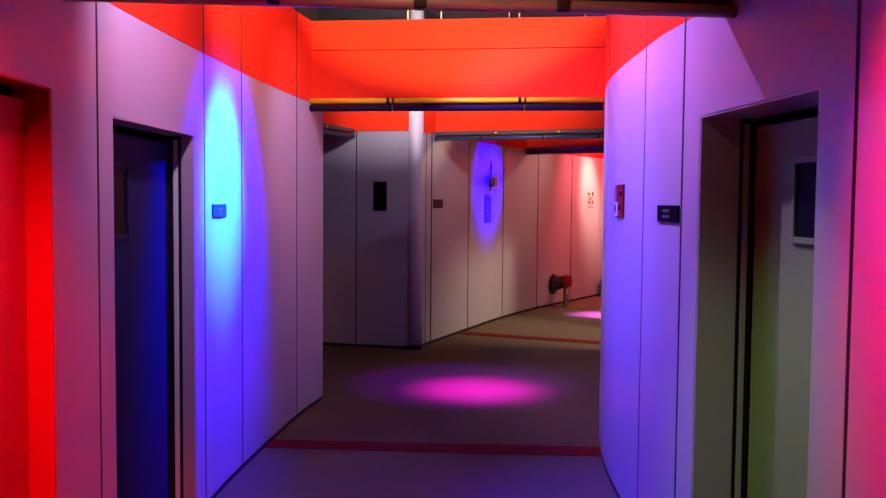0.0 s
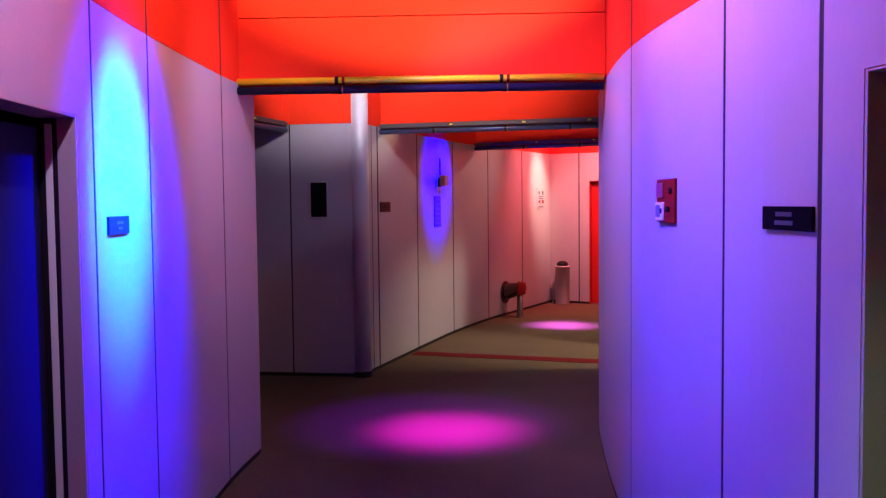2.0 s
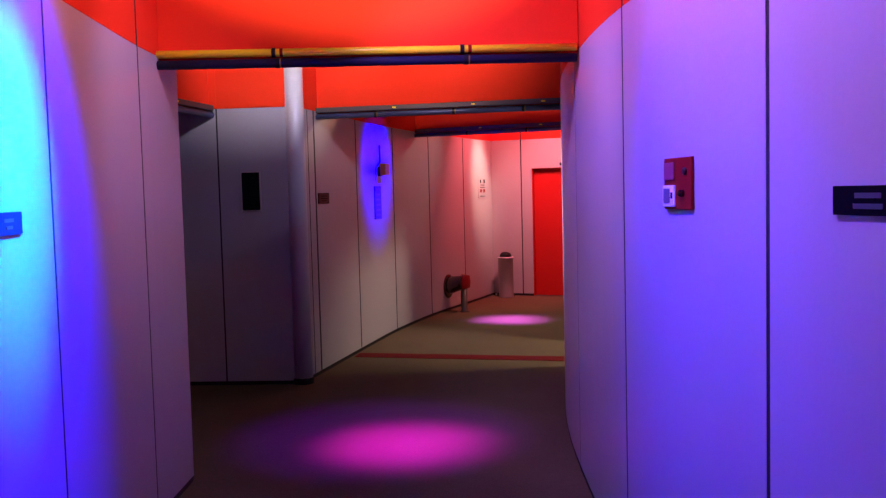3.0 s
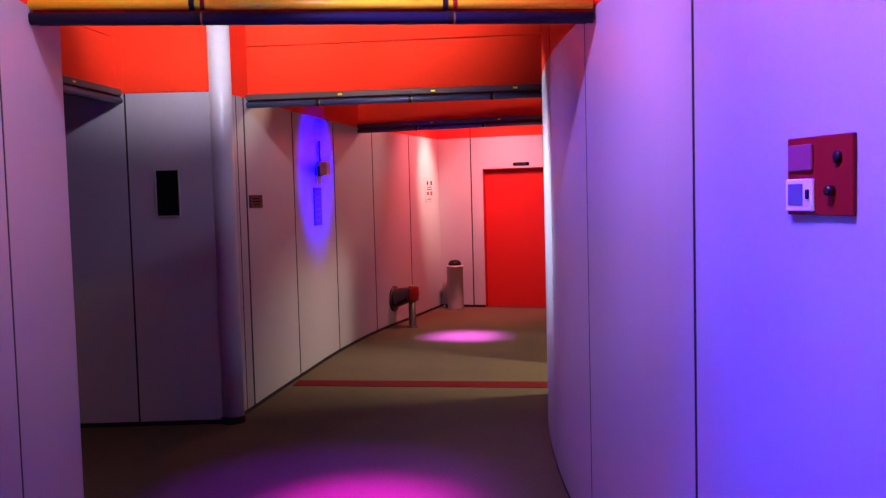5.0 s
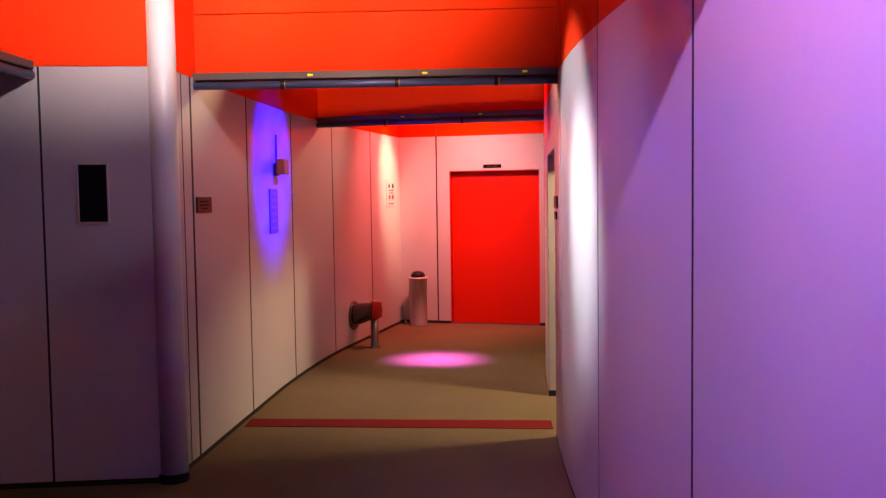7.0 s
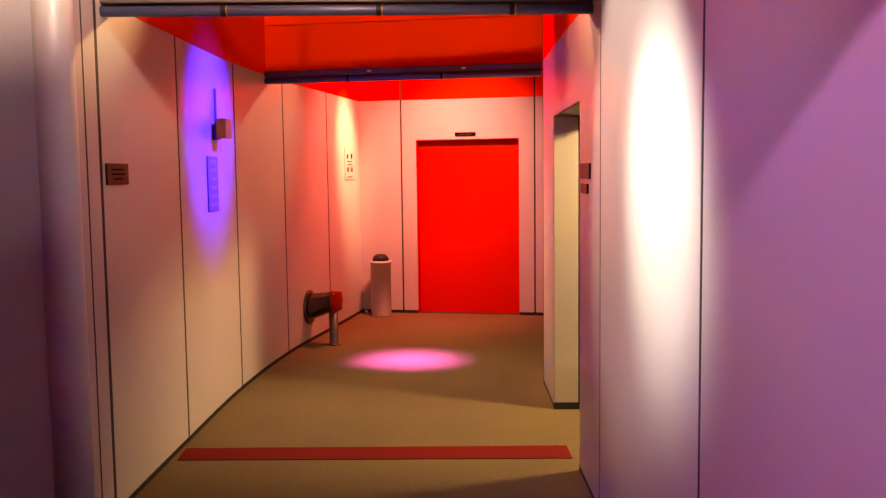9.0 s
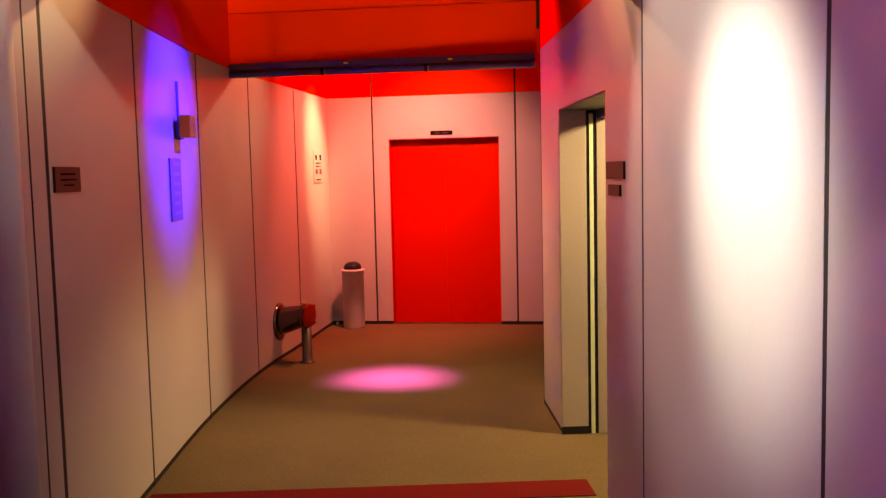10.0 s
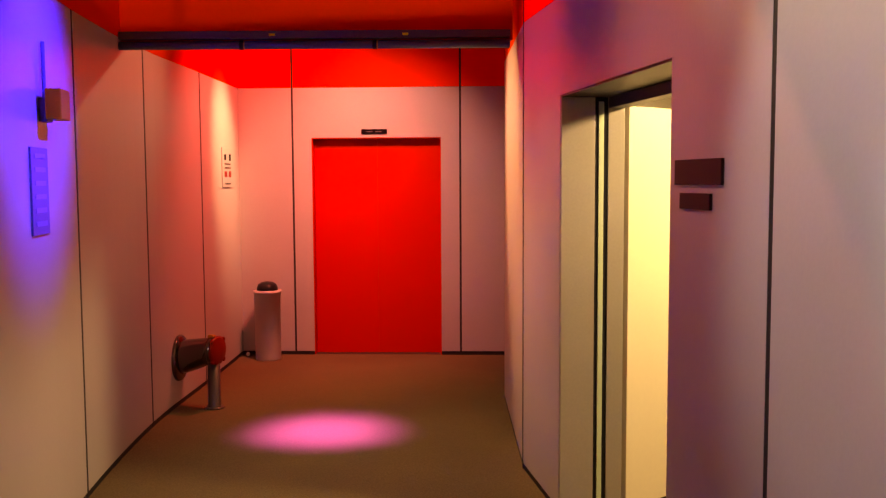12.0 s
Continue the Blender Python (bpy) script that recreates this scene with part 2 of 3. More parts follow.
class Curve:
    """A wall line in plan, smooth through its joints; side +1 has the wall's body on the right of the line, -1 on the left."""

    def __init__(self, joints, side, smooth=True):
        self.joints, self.side = [Vector(j) for j in joints], side
        self.smooth = smooth

    def at(self, u):
        j = self.joints
        i = max(0, min(int(math.floor(u)), len(j) - 2))
        f = u - i
        a, b = j[i], j[i + 1]
        if not self.smooth:
            p, way = a.lerp(b, f), (b - a)
        else:
            before = j[i - 1] if i else a * 2 - b
            after = j[i + 2] if i + 2 < len(j) else b * 2 - a
            ta, tb = (b - before) / 2, (after - a) / 2
            p = a * (2 * f**3 - 3 * f**2 + 1) + ta * (f**3 - 2 * f**2 + f) + b * (3 * f**2 - 2 * f**3) + tb * (f**3 - f**2)
            way = a * (6 * f**2 - 6 * f) + ta * (3 * f**2 - 4 * f + 1) + b * (6 * f - 6 * f**2) + tb * (3 * f**2 - 2 * f)
        way = way.normalized()
        return p, way, Vector((way.y, -way.x)) * self.side

    def slab(self, u0, u1, z0, z1, o0, o1, gap=0.0, bm=None, steps=6):
        """A slab along the line from u0 to u1, its depth from o0 to o1 outwards."""
        out = bm or bmesh.new()
        length = (self.at(u1)[0] - self.at(u0)[0]).length
        trim = gap / 2 / length * (u1 - u0)
        u0, u1 = u0 + (trim if u0 > 0 else 0), u1 - (trim if u1 < len(self.joints) - 1 else 0)
        rings = []
        for k in range(steps + 1):
            p, _, n = self.at(u0 + (u1 - u0) * k / steps)
            rings.append([out.verts.new((*(p + n * o), z)) for o, z in ((o0, z0), (o0, z1), (o1, z1), (o1, z0))])
        for a, b in zip(rings, rings[1:]):
            for k in range(4):
                out.faces.new((a[k], a[(k + 1) % 4], b[(k + 1) % 4], b[k]))
        out.faces.new(rings[0][::-1])
        out.faces.new(rings[-1])
        return out

    def near(self, x, y):
        """The parameter of the line's point nearest to (x, y)."""
        best = min(((self.at(i / 4000 * (len(self.joints) - 1))[0] - Vector((x, y))).length, i) for i in range(4001))[1]
        return best / 4000 * (len(self.joints) - 1)

    def pose_at(self, u, z, off=0.0):
        """A pose on the wall's face: local x along the wall to the viewer's right, y into the wall, z up."""
        p, way, n = self.at(u)
        right = Vector((n.y, -n.x))
        return Matrix(((right.x, n.x, 0, p.x + n.x * off), (right.y, n.y, 0, p.y + n.y * off), (0, 0, 1, z), (0, 0, 0, 1)))


WALL_TOP, RED_TOP, SHELL_TOP, DOOR_TOP, FLOOR = 2.50, 3.16, 3.95, 2.035, -0.025

RIGHT = Curve([(2.35, -0.75), (1.86, 0.15), (1.20, 1.20), (0.445, 2.41), (-0.24, 3.624), (-0.535, 4.226), (-1.03, 5.446), (-1.388, 6.807), (-1.622, 8.039),
               (-1.758, 9.448), (-1.834, 12.166)], 1)
RIGHT_END = Curve([(-1.834, 12.166), (-1.62, 13.80), (-1.28, 15.51)], 1, False)
LEFT = Curve([(-0.05, -2.00), (-0.86, -0.75), (-1.55, 0.70), (-2.28, 2.26), (-2.80, 3.55), (-3.07, 4.25), (-3.50, 5.52), (-3.682, 6.20)], -1)
BRANCH_NEAR = Curve([(-3.722, 6.214), (-4.62, 5.956), (-6.60, 5.406)], -1, False)
BRANCH_FAR = Curve([(-6.60, 8.45), (-4.83, 8.79), (-4.13, 8.925)], -1, False)
WEST = Curve([(-4.13, 8.925), (-4.144, 9.41), (-4.177, 10.643), (-4.195, 12.009), (-4.118, 13.385), (-3.93, 14.66), (-3.75, 15.923)], -1)
BACK = Curve([(-3.75, 15.923), (-3.246, 15.84), (-1.69, 15.584), (-1.28, 15.516)], -1, False)
REAR = Curve([(2.35, -0.75), (-0.05, -2.00)], 1, False)


def wall(name, line, doors=(), label="", gap=0.019, red_gap=True):
    """Panels, white below and red above, on a dark backing; doors: (joint before, u from, u to, depth)."""
    root = thing(name, Matrix(), label or "curved wall of white panels under a red band", "wall", "", "structure")
    count = len(line.joints) - 1
    openings = {int(d[0]): d for d in doors}
    back = bmesh.new()
    for i in range(count):
        d = openings.get(i)
        if d is None:
            part("panel", line.slab(i, i + 1, FLOOR + 0.036, WALL_TOP, 0, 0.038, gap), WHITE, root)
            line.slab(i, i + 1, FLOOR, SHELL_TOP, 0.045, 0.17, bm=back)
            part("baseboard", line.slab(i, i + 1, FLOOR, FLOOR + 0.034, 0.004, 0.028), RUBBER, root)
        else:
            _, ua, ub, top = d
            f = gap / 2 / (line.joints[i + 1] - line.joints[i]).length
            bm = line.slab(i + f, ua, FLOOR + 0.036, top, 0, 0.038)
            line.slab(ub, i + 1 - f, FLOOR + 0.036, top, 0, 0.038, bm=bm)
            line.slab(i + f, i + 1 - f, top, WALL_TOP, 0, 0.038, bm=bm)
            bmesh.ops.remove_doubles(bm, verts=bm.verts, dist=0.0001)
            part("panel", bm, WHITE, root)
            for a, b in ((i, ua), (ub, i + 1)):
                line.slab(a, b, FLOOR, top, 0.045, 0.17, bm=back)
                part("baseboard", line.slab(a, b, FLOOR, FLOOR + 0.034, 0.004, 0.028), RUBBER, root)
            line.slab(i, i + 1, top, SHELL_TOP, 0.045, 0.17, bm=back)
        part("upper_panel", line.slab(i, i + 1, WALL_TOP + 0.004, RED_TOP, 0.002, 0.038, gap if red_gap else 0.001), RED, root, "red upper panel")
    for i in range(1, count):
        half = gap / 2 / (line.joints[i] - line.joints[i - 1]).length
        after = gap / 2 / (line.joints[i + 1] - line.joints[i]).length
        part("joint_strip", line.slab(i - half, i + after, FLOOR, RED_TOP if red_gap else WALL_TOP, 0.0015, 0.03, steps=1), JOINT, root, "black joint strip")
    part("backing", back, JOINT, root, "dark recessed backing")
    return root


def u_pair(line, a, b):
    return line.near(*a), line.near(*b)


DR = u_pair(RIGHT, (0.346, 2.581), (-0.155, 3.442))
DE = u_pair(RIGHT, (-1.772, 10.085), (-1.806, 11.425))
DL = u_pair(LEFT, (-2.336, 2.403), (-2.733, 3.407))
DX = u_pair(LEFT, (-1.67, 0.95), (-2.127, 1.871))
BD = (1 + 0.114, 1 + 0.885)

wall("wall_right", RIGHT, ((3, *DR, 2.072), (9, *DE, 2.035)), gap=0.021)
end_root = wall("wall_right_end", RIGHT_END)
part("joint_strip", RIGHT_END.slab(0, 0.012, FLOOR, RED_TOP, -0.002, 0.03, steps=1), JOINT, end_root, "black joint strip")
left_root = wall("wall_left", LEFT, ((2, *DX, 2.09), (3, *DL, 2.048)))
end, _, out = LEFT.at(len(LEFT.joints) - 1)
part("corner_trim", lathe([(0.036, FLOOR + 0.036), (0.036, WALL_TOP)], pose(end.x + out.x * 0.036, end.y + out.y * 0.036, 0), 40), WHITE, left_root, "rounded white corner", True)
wall("wall_branch_near", BRANCH_NEAR, label="white panelled wall of the side passage")
wall("wall_branch_far", BRANCH_FAR, (), "white panelled wall of the side passage in shade", 0.014, False)
west_root = wall("wall_west", WEST, gap=0.030, red_gap=False)
u = WEST.near(-4.139, 9.235)
part("joint_strip", WEST.slab(u - 0.011, u + 0.011, FLOOR + 0.036, WALL_TOP, -0.0015, 0.02, steps=1), JOINT, west_root, "thin dark joint strip")
wall("wall_back", BACK, ((1, *BD, DOOR_TOP),), "white panelled end wall round a red door")
wall("wall_rear", REAR, label="plain white panelled wall closing the passage")
cap = Curve([(-6.60, 5.40), (-6.60, 8.45)], -1, False)
wall("wall_branch_end", cap, label="plain white wall closing the side passage")

# floor and ceiling
tagged(part("floor", box(-7.5, 4.0, -3.2, 17.2, FLOOR - 0.12, FLOOR), CARPET), "worn grey short-pile carpet floor", "floor", "", "structure")
tagged(part("ceiling", box(-7.5, 4.0, -3.2, 17.2, SHELL_TOP, SHELL_TOP + 0.15), SHELL), "dark grey structural ceiling above the beams", "ceiling", "", "structure")


def stripe(a, b, c, d):
    bm = bmesh.new()
    low = [bm.verts.new((*p, FLOOR + 0.0005)) for p in (a, b, c, d)]
    top = [bm.verts.new((*p, FLOOR + 0.005)) for p in (a, b, c, d)]
    bm.faces.new(low)
    bm.faces.new(top)
    for k in range(4):
        bm.faces.new((low[k], low[(k + 1) % 4], top[(k + 1) % 4], top[k]))
    return tagged(part("floor_stripe", bm, STRIPE), "dark red stripe inlaid across the grey carpet", "floor stripe", "stripes across the carpet", "structure")


stripe((-4.13, 10.27), (-1.80, 10.31), (-1.81, 10.555), (-4.15, 10.50))
stripe((-3.24, 4.72), (-1.03, 5.55), (-1.10, 5.77), (-3.30, 4.92))


# ---- cross beams with their tubes ----
def beam(a, b, tube_mat, channel_mat, rings, label, yellow_marks=False, clamps=()):
    a, b = Vector(a), Vector(b)
    way = (b - a).normalized()
    length = (b - a).length
    root = thing("cross_beam", pose(a.x, a.y, 0, 0, 0, math.degrees(math.atan2(way.y, way.x))), label, "beam", "beams across the passage")
    e = -0.025
    part("lower_board", box(e, length - e, 0.0, 0.06, 2.475, 2.917, 0.003), RED, root)
    part("upper_board", box(e, length - e, 0.002, 0.06, 2.923, RED_TOP, 0.003), RED, root)
    part("soffit", box(-0.01, length + 0.01, -0.02, 0.075, 2.440, 2.473, 0.003), BLACK, root, "dark underside board")
    if yellow_marks:
        rail = part("rail", box(-0.008, length + 0.008, -0.052, -0.004, 2.484, 2.532, 0.006), tube_mat, root, "dark grey rail along the lower edge")
        for x in rings:
            part("mark", box(x + 0.20, x + 0.235, -0.0545, -0.050, 2.500, 2.514, 0.001), YELLOW, rail, "small yellow mark")
    else:
        rail = part("rail", tube([(-0.008, -0.03, 2.508), (length + 0.008, -0.03, 2.508)], 0.022, 16), tube_mat, root, "yellow tube along the lower edge", True)
        for x in rings:
            part("ring", tube([(x, -0.03, 2.508), (x + 0.022, -0.03, 2.508)], 0.027, 16), BLACK, rail, "black clamp ring")
            part("ring", tube([(x + 0.045, -0.03, 2.508), (x + 0.063, -0.03, 2.508)], 0.0242, 16), ALARM, rail, "red marking ring")
    low_z = 2.434 if clamps else 2.449
    for x in clamps:
        clamp = part("clamp", box(x, x + 0.046, -0.070, -0.002, 2.412, 2.56, 0.006), CLAMP, root, "dark brown pipe clamp")
        part("bolt", tube([(x + 0.023, -0.070, 2.545), (x + 0.023, -0.077, 2.545)], 0.008, 8), STEEL, clamp)
    low = part("tube", tube([(-0.008, -0.032, low_z), (length + 0.008, -0.032, low_z)], 0.0255, 16), channel_mat, root, "metal tube under the rail", True)
    for x in rings:
        part("ring", tube([(x + 0.02, -0.032, 2.449), (x + 0.045, -0.032, 2.449)], 0.0285, 16), BLACK, low, "black ring")
        part("ring", tube([(x + 0.045, -0.032, 2.449), (x + 0.052, -0.032, 2.449)], 0.0275, 16), BRASS, low, "thin brass ring")
    return root


beam((-2.155, 2.00), (0.145, 3.26), YELLOW, TUBE_WARM_LIT, (), "red panelled cross beam with a yellow tube over a metal tube coloured as lit", False, (0.715, 1.245, 1.775))
beam((-3.635, 5.895), (-1.365, 6.590), YELLOW, NAVY, (0.66, 1.72), "red panelled cross beam with a yellow tube over a metal tube coloured by dark reflections")
beam((-4.145, 9.52), (-1.765, 9.70), RAIL, TUBE, (0.55, 1.30, 1.95), "red panelled cross beam with a grey-blue tube", True)
beam((-4.145, 12.93), (-1.828, 12.62), RAIL, TUBE, (0.70, 1.50), "red panelled cross beam with a dark rail", True)
beam((-4.69, 5.965), (-4.895, 8.765), RAIL, TUBE, (0.9, 1.9), "red panelled cross beam over the side passage", True)


# ---- doors ----
def door(name, line, u0, u1, leaf_mat, label, seal_mat, window=None, open_leaf=False, depth=0.20, frame_mat=STEEL, top=DOOR_TOP):
    """A framed doorway; local x runs to the viewer's right, y into the wall."""
    a, b = line.at(u0)[0], line.at(u1)[0]
    n = line.at((u0 + u1) / 2)[2]
    right = Vector((n.y, -n.x))
    if (b - a).dot(right) < 0:
        a, b = b, a
    way = (b - a).normalized()
    w = (b - a).length
    root = thing(name, pose(a.x, a.y, 0, 0, 0, math.degrees(math.atan2(way.y, way.x))), label, "door", "", "structure")
    for x0, x1, s in ((0.0, 0.014, 1), (w - 0.014, w, -1)):
        part("jamb", box(x0, x1, 0.002, depth + 0.085 if frame_mat is RED_DOOR else depth - 0.03, FLOOR, top, 0.002), frame_mat, root)
        inner = 0.014 if s > 0 else w - 0.014
        back_x = (0.0, 0.010) if s > 0 else (w - 0.010, w)
        if frame_mat is RED_DOOR:
            continue
        part("jamb_recess", box(*back_x, depth - 0.03, depth + 0.035, FLOOR, top), BLACK, root, "black gap")
        part("seal", box(min(inner, inner - s * 0.013), max(inner, inner - s * 0.013), depth - 0.012, depth + 0.014, FLOOR, top - 0.03, 0.002), seal_mat, root, "pale vertical door seal")
        if open_leaf:
            part("inner_jamb", box(x0, x1, depth + 0.035, depth + 0.118, FLOOR, top, 0.002), STEEL, root)
        part("foot", box(x0 - 0.003 if s < 0 else x0, x1 + 0.003 if s > 0 else x1, 0.0, depth - 0.03, FLOOR, FLOOR + 0.05), RUBBER, root, "black rubber foot")
    # open door: shade under the head is put into the header's dark colour
    part("header", box(0.014, w - 0.014, 0.002, depth + 0.04, top - 0.010, top, 0.002), CLAMP if open_leaf else frame_mat, root)
    if not open_leaf:
        leaf = part("leaf", box(0.02, w - 0.02, depth + 0.038, depth + 0.085, FLOOR + 0.008, top - 0.045, 0.003), leaf_mat, root)
        if window:
            x0, x1, z0, z1 = window
            y = depth + 0.038
            frame_bm = bmesh.new()
            for q in ((x0 - 0.025, x0, z0 - 0.025, z1 + 0.025), (x1, x1 + 0.025, z0 - 0.025, z1 + 0.025), (x0, x1, z0 - 0.025, z0), (x0, x1, z1, z1 + 0.025)):
                box(q[0], q[1], y - 0.016, y + 0.004, q[2], q[3], 0.003, frame_bm)
            part("window_frame", frame_bm, leaf_mat, leaf)
            part("pane", box(x0, x1, y - 0.006, y - 0.001, z0, z1), GLASS, leaf, "black glass vision pane")
    else:
        ang = 120
        m = pose(-0.006, depth + 0.130, 0, 0, 0, ang)
        # stop added over the leaf, dark in place of shade, hides the lit room
        part("stop", box(0.014, w - 0.014, depth + 0.036, depth + 0.115, top - 0.062, top - 0.010, 0.002), CLAMP, root, "added dark stop standing in for shade over the leaf")
        leaf = part("leaf", box(0.0, 0.95, -0.022, 0.022, FLOOR + 0.01, top - 0.05, 0.003), CREAM, root, "cream open door leaf")
        leaf.matrix_local = m
    return root, w


door("door_1", LEFT, *DL, LEAF_DARK, "dark blue door with a dark vision pane in a steel frame", SEAL, (0.30, 0.47, 1.54, 1.84), False, 0.10, STEEL, 2.048)
door("door_2", RIGHT, *DR, LEAF, "closed grey-green door with a dark vision pane in a steel frame", STEEL, (0.395, 0.555, 1.585, 1.86), False, 0.20, STEEL, 2.072)
# door_3: red light on the steel frame is put into its colour
door("door_3", LEFT, *DX, RED_DOOR, "red painted door in a steel frame", STEEL, None, False, 0.05, RED_DOOR, 2.09)
door("door_4", RIGHT, *DE, CREAM, "open cream door in a steel frame with pale green seals", SEAL, None, True)


def back_door():
    a, b = BACK.at(BD[0])[0], BACK.at(BD[1])[0]
    way = (b - a).normalized()
    w = (b - a).length
    root = thing("door_5", pose(a.x, a.y, 0, 0, 0, math.degrees(math.atan2(way.y, way.x))), "wide red double lift door in a white end wall", "door", "", "structure")
    part("leaf", box(0.010, w / 2 - 0.0003, 0.095, 0.125, FLOOR + 0.006, DOOR_TOP - 0.010, 0.0005), RED_DOOR, root)
    part("leaf", box(w / 2 + 0.0003, w - 0.010, 0.095, 0.125, FLOOR + 0.006, DOOR_TOP - 0.010, 0.0005), RED_DOOR, root)
    part("backing", box(0.0, w, 0.13, 0.16, FLOOR, DOOR_TOP), JOINT, root)
    for x in (0.0, w - 0.008):
        part("jamb", box(x, x + 0.008, 0.002, 0.128, FLOOR, DOOR_TOP, 0.001), RED_DOOR, root, "red painted jamb")
    part("header", box(0.008, w - 0.008, 0.002, 0.128, DOOR_TOP - 0.008, DOOR_TOP, 0.001), RED_DOOR, root, "red painted header")
    part("threshold", box(0.0, w, 0.03, 0.125, FLOOR, FLOOR + 0.005), DARK_STEEL, root)


back_door()

# side room behind the open door
for nm, q in (("wall_room_far", (-1.55, 1.2, 12.9, 13.0)), ("wall_room_near", (-1.5, 1.2, 9.3, 9.4)), ("wall_room_side", (1.2, 1.3, 9.3, 13.0))):
    tagged(part(nm, box(q[0], q[1], q[2], q[3], FLOOR, 2.75), CREAM), "plain cream wall of the side room", "wall", "", "structure")
tagged(part("ceiling_room", box(-1.55, 1.3, 9.3, 13.0, 2.75, 2.85), CREAM), "plain cream ceiling of the side room", "ceiling", "", "structure")


# ---- column ----
col = thing("column", pose(-4.155, 8.98, FLOOR), "round off-white painted steel column beside the side passage", "column")
part("shaft", lathe([(0.088, 0.0), (0.088, SHELL_TOP - FLOOR)], steps=40), COLUMN, col, smooth=True)
part("base_ring", lathe([(0.098, 0.0), (0.098, 0.05), (0.089, 0.055)], steps=40), RUBBER, col, "black rubber base ring")


# window in the side passage wall
def vision_panel():
    u = 1.41
    m = BRANCH_FAR.pose_at(u, 1.75)
    root = thing("window_1", m, "small black vision window in a pale metal frame", "window", "", "structure")
    w, h, f = 0.082, 0.170, 0.011
    bm = bmesh.new()
    for q in ((-w - f, -w, -h - f, h + f), (w, w + f, -h - f, h + f), (-w, w, -h - f, -h), (-w, w, h, h + f)):
        box(q[0], q[1], -0.014, 0.003, q[2], q[3], 0.003, bm)
    part("frame", bm, STEEL, root, "pale metal frame")
    part("pane", box(-w, w, -0.005, 0.002, -h, h), GLASS, root, "black glass")


vision_panel()


# ---- signs and fittings on the walls ----
def plate(line, a, b, z0, z1, mat, label, rows=(), name="wall_sign", bar_mat=LETTER):
    """A thin plate from plan point a to b; rows: bars of lettering (x from, x to, z) as shares of its size."""
    ua, ub = line.near(*a), line.near(*b)
    m = line.pose_at((ua + ub) / 2, (z0 + z1) / 2)
    w, h = (Vector(a) - Vector(b)).length, z1 - z0
    root = thing(name, m, label, "sign")
    part("plate", box(-w / 2, w / 2, -0.010, 0.001, -h / 2, h / 2, 0.002), mat, root)
    for x0, x1, z, t in rows:
        part("lettering", box((x0 - 0.5) * w, (x1 - 0.5) * w, -0.0125, -0.009, (z - 0.5) * h, (z - 0.5 + t) * h), bar_mat, root, "row of unreadable pale lettering")
    return root


plate(RIGHT, (-0.243, 3.622), (-0.378, 3.885), 1.621, 1.697, SIGN, "black room sign with two rows of pale lettering", ((0.30, 0.62, 0.58, 0.18), (0.28, 0.64, 0.22, 0.18)))
plate(LEFT, (-2.845, 3.66), (-2.940, 3.91), 1.602, 1.677, SIGN_NAVY, "dark blue room sign with pale lettering", ((0.33, 0.66, 0.56, 0.16), (0.40, 0.62, 0.26, 0.14)))
plate(WEST, (-4.147, 9.46), (-4.154, 9.75), 1.614, 1.720, SIGN_RED, "dark room sign with faint lettering", ((0.2, 0.75, 0.68, 0.07), (0.2, 0.8, 0.46, 0.07), (0.3, 0.7, 0.25, 0.06)), bar_mat=SIGN)
plate(RIGHT, (-1.768, 10.044), (-1.758, 9.713), 1.614, 1.694, SIGN_RED, "dark maroon room sign beside the open door")
plate(RIGHT, (-1.766, 10.000), (-1.759, 9.783), 1.537, 1.588, SIGN_RED, "small dark maroon sign under the room sign")
plate(BACK, (-2.606, 15.735), (-2.365, 15.695), 2.066, 2.112, SIGN, "black narrow sign above the red door", ((0.2, 0.45, 0.4, 0.15), (0.55, 0.8, 0.4, 0.15)))

notice = plate(WEST, (-3.845, 15.28), (-3.795, 15.62), 1.58, 1.93, WHITE, "pale notice with four dark pictograms", name="notice_board")
for x, z, w, h in ((-0.085, 0.09, 0.05, 0.05), (0.085, 0.09, 0.05, 0.06), (-0.07, -0.06, 0.075, 0.05), (0.08, -0.06, 0.075, 0.055)):
    part("pictogram", box(x - w / 2, x + w / 2, -0.0135, -0.009, z - h / 2, z + h / 2, 0.001), ALARM if z < 0 else SIGN, notice, "dark pictogram")
for z in (0.025, -0.01, -0.15):
    part("lettering", box(-0.10, 0.10, -0.0125, -0.009, z, z + 0.012), SIGN_RED, notice, "row of unreadable lettering")


def alarm_panel():
    m = RIGHT.pose_at(RIGHT.near(-0.775, 4.80), 1.709)
    root = thing("alarm_panel", m, "dark red alarm plate with a white dial unit and frosted cover", "alarm panel")
    part("plate", box(-0.140, 0.112, -0.012, 0.001, -0.090, 0.103, 0.003), ALARM, root)
    part("cover", box(-0.128, -0.032, -0.019, -0.011, 0.020, 0.085, 0.003), FROST, root, "frosted square cover")
    unit = part("dial_unit", box(-0.136, -0.025, -0.021, -0.011, -0.080, 0.000, 0.004), PLASTIC, root, "white plastic control unit")
    part("screen", box(-0.122, -0.062, -0.0235, -0.020, -0.066, -0.012, 0.002), SCREEN, unit, "grey-blue screen")
    part("switch", box(-0.048, -0.036, -0.026, -0.020, -0.050, -0.026, 0.002), BLACK, unit, "black switch")
    part("knob", lathe([(0.013, 0.0), (0.013, 0.016), (0.008, 0.020)], pose(0.040, -0.011, -0.030, 90)), CHROME, root, "small bright knob", True)
    part("button", lathe([(0.014, 0.0), (0.014, 0.008), (0.009, 0.011)], pose(0.062, -0.011, 0.050, 90)), SIGN_RED, root, "dark round button", True)


alarm_panel()


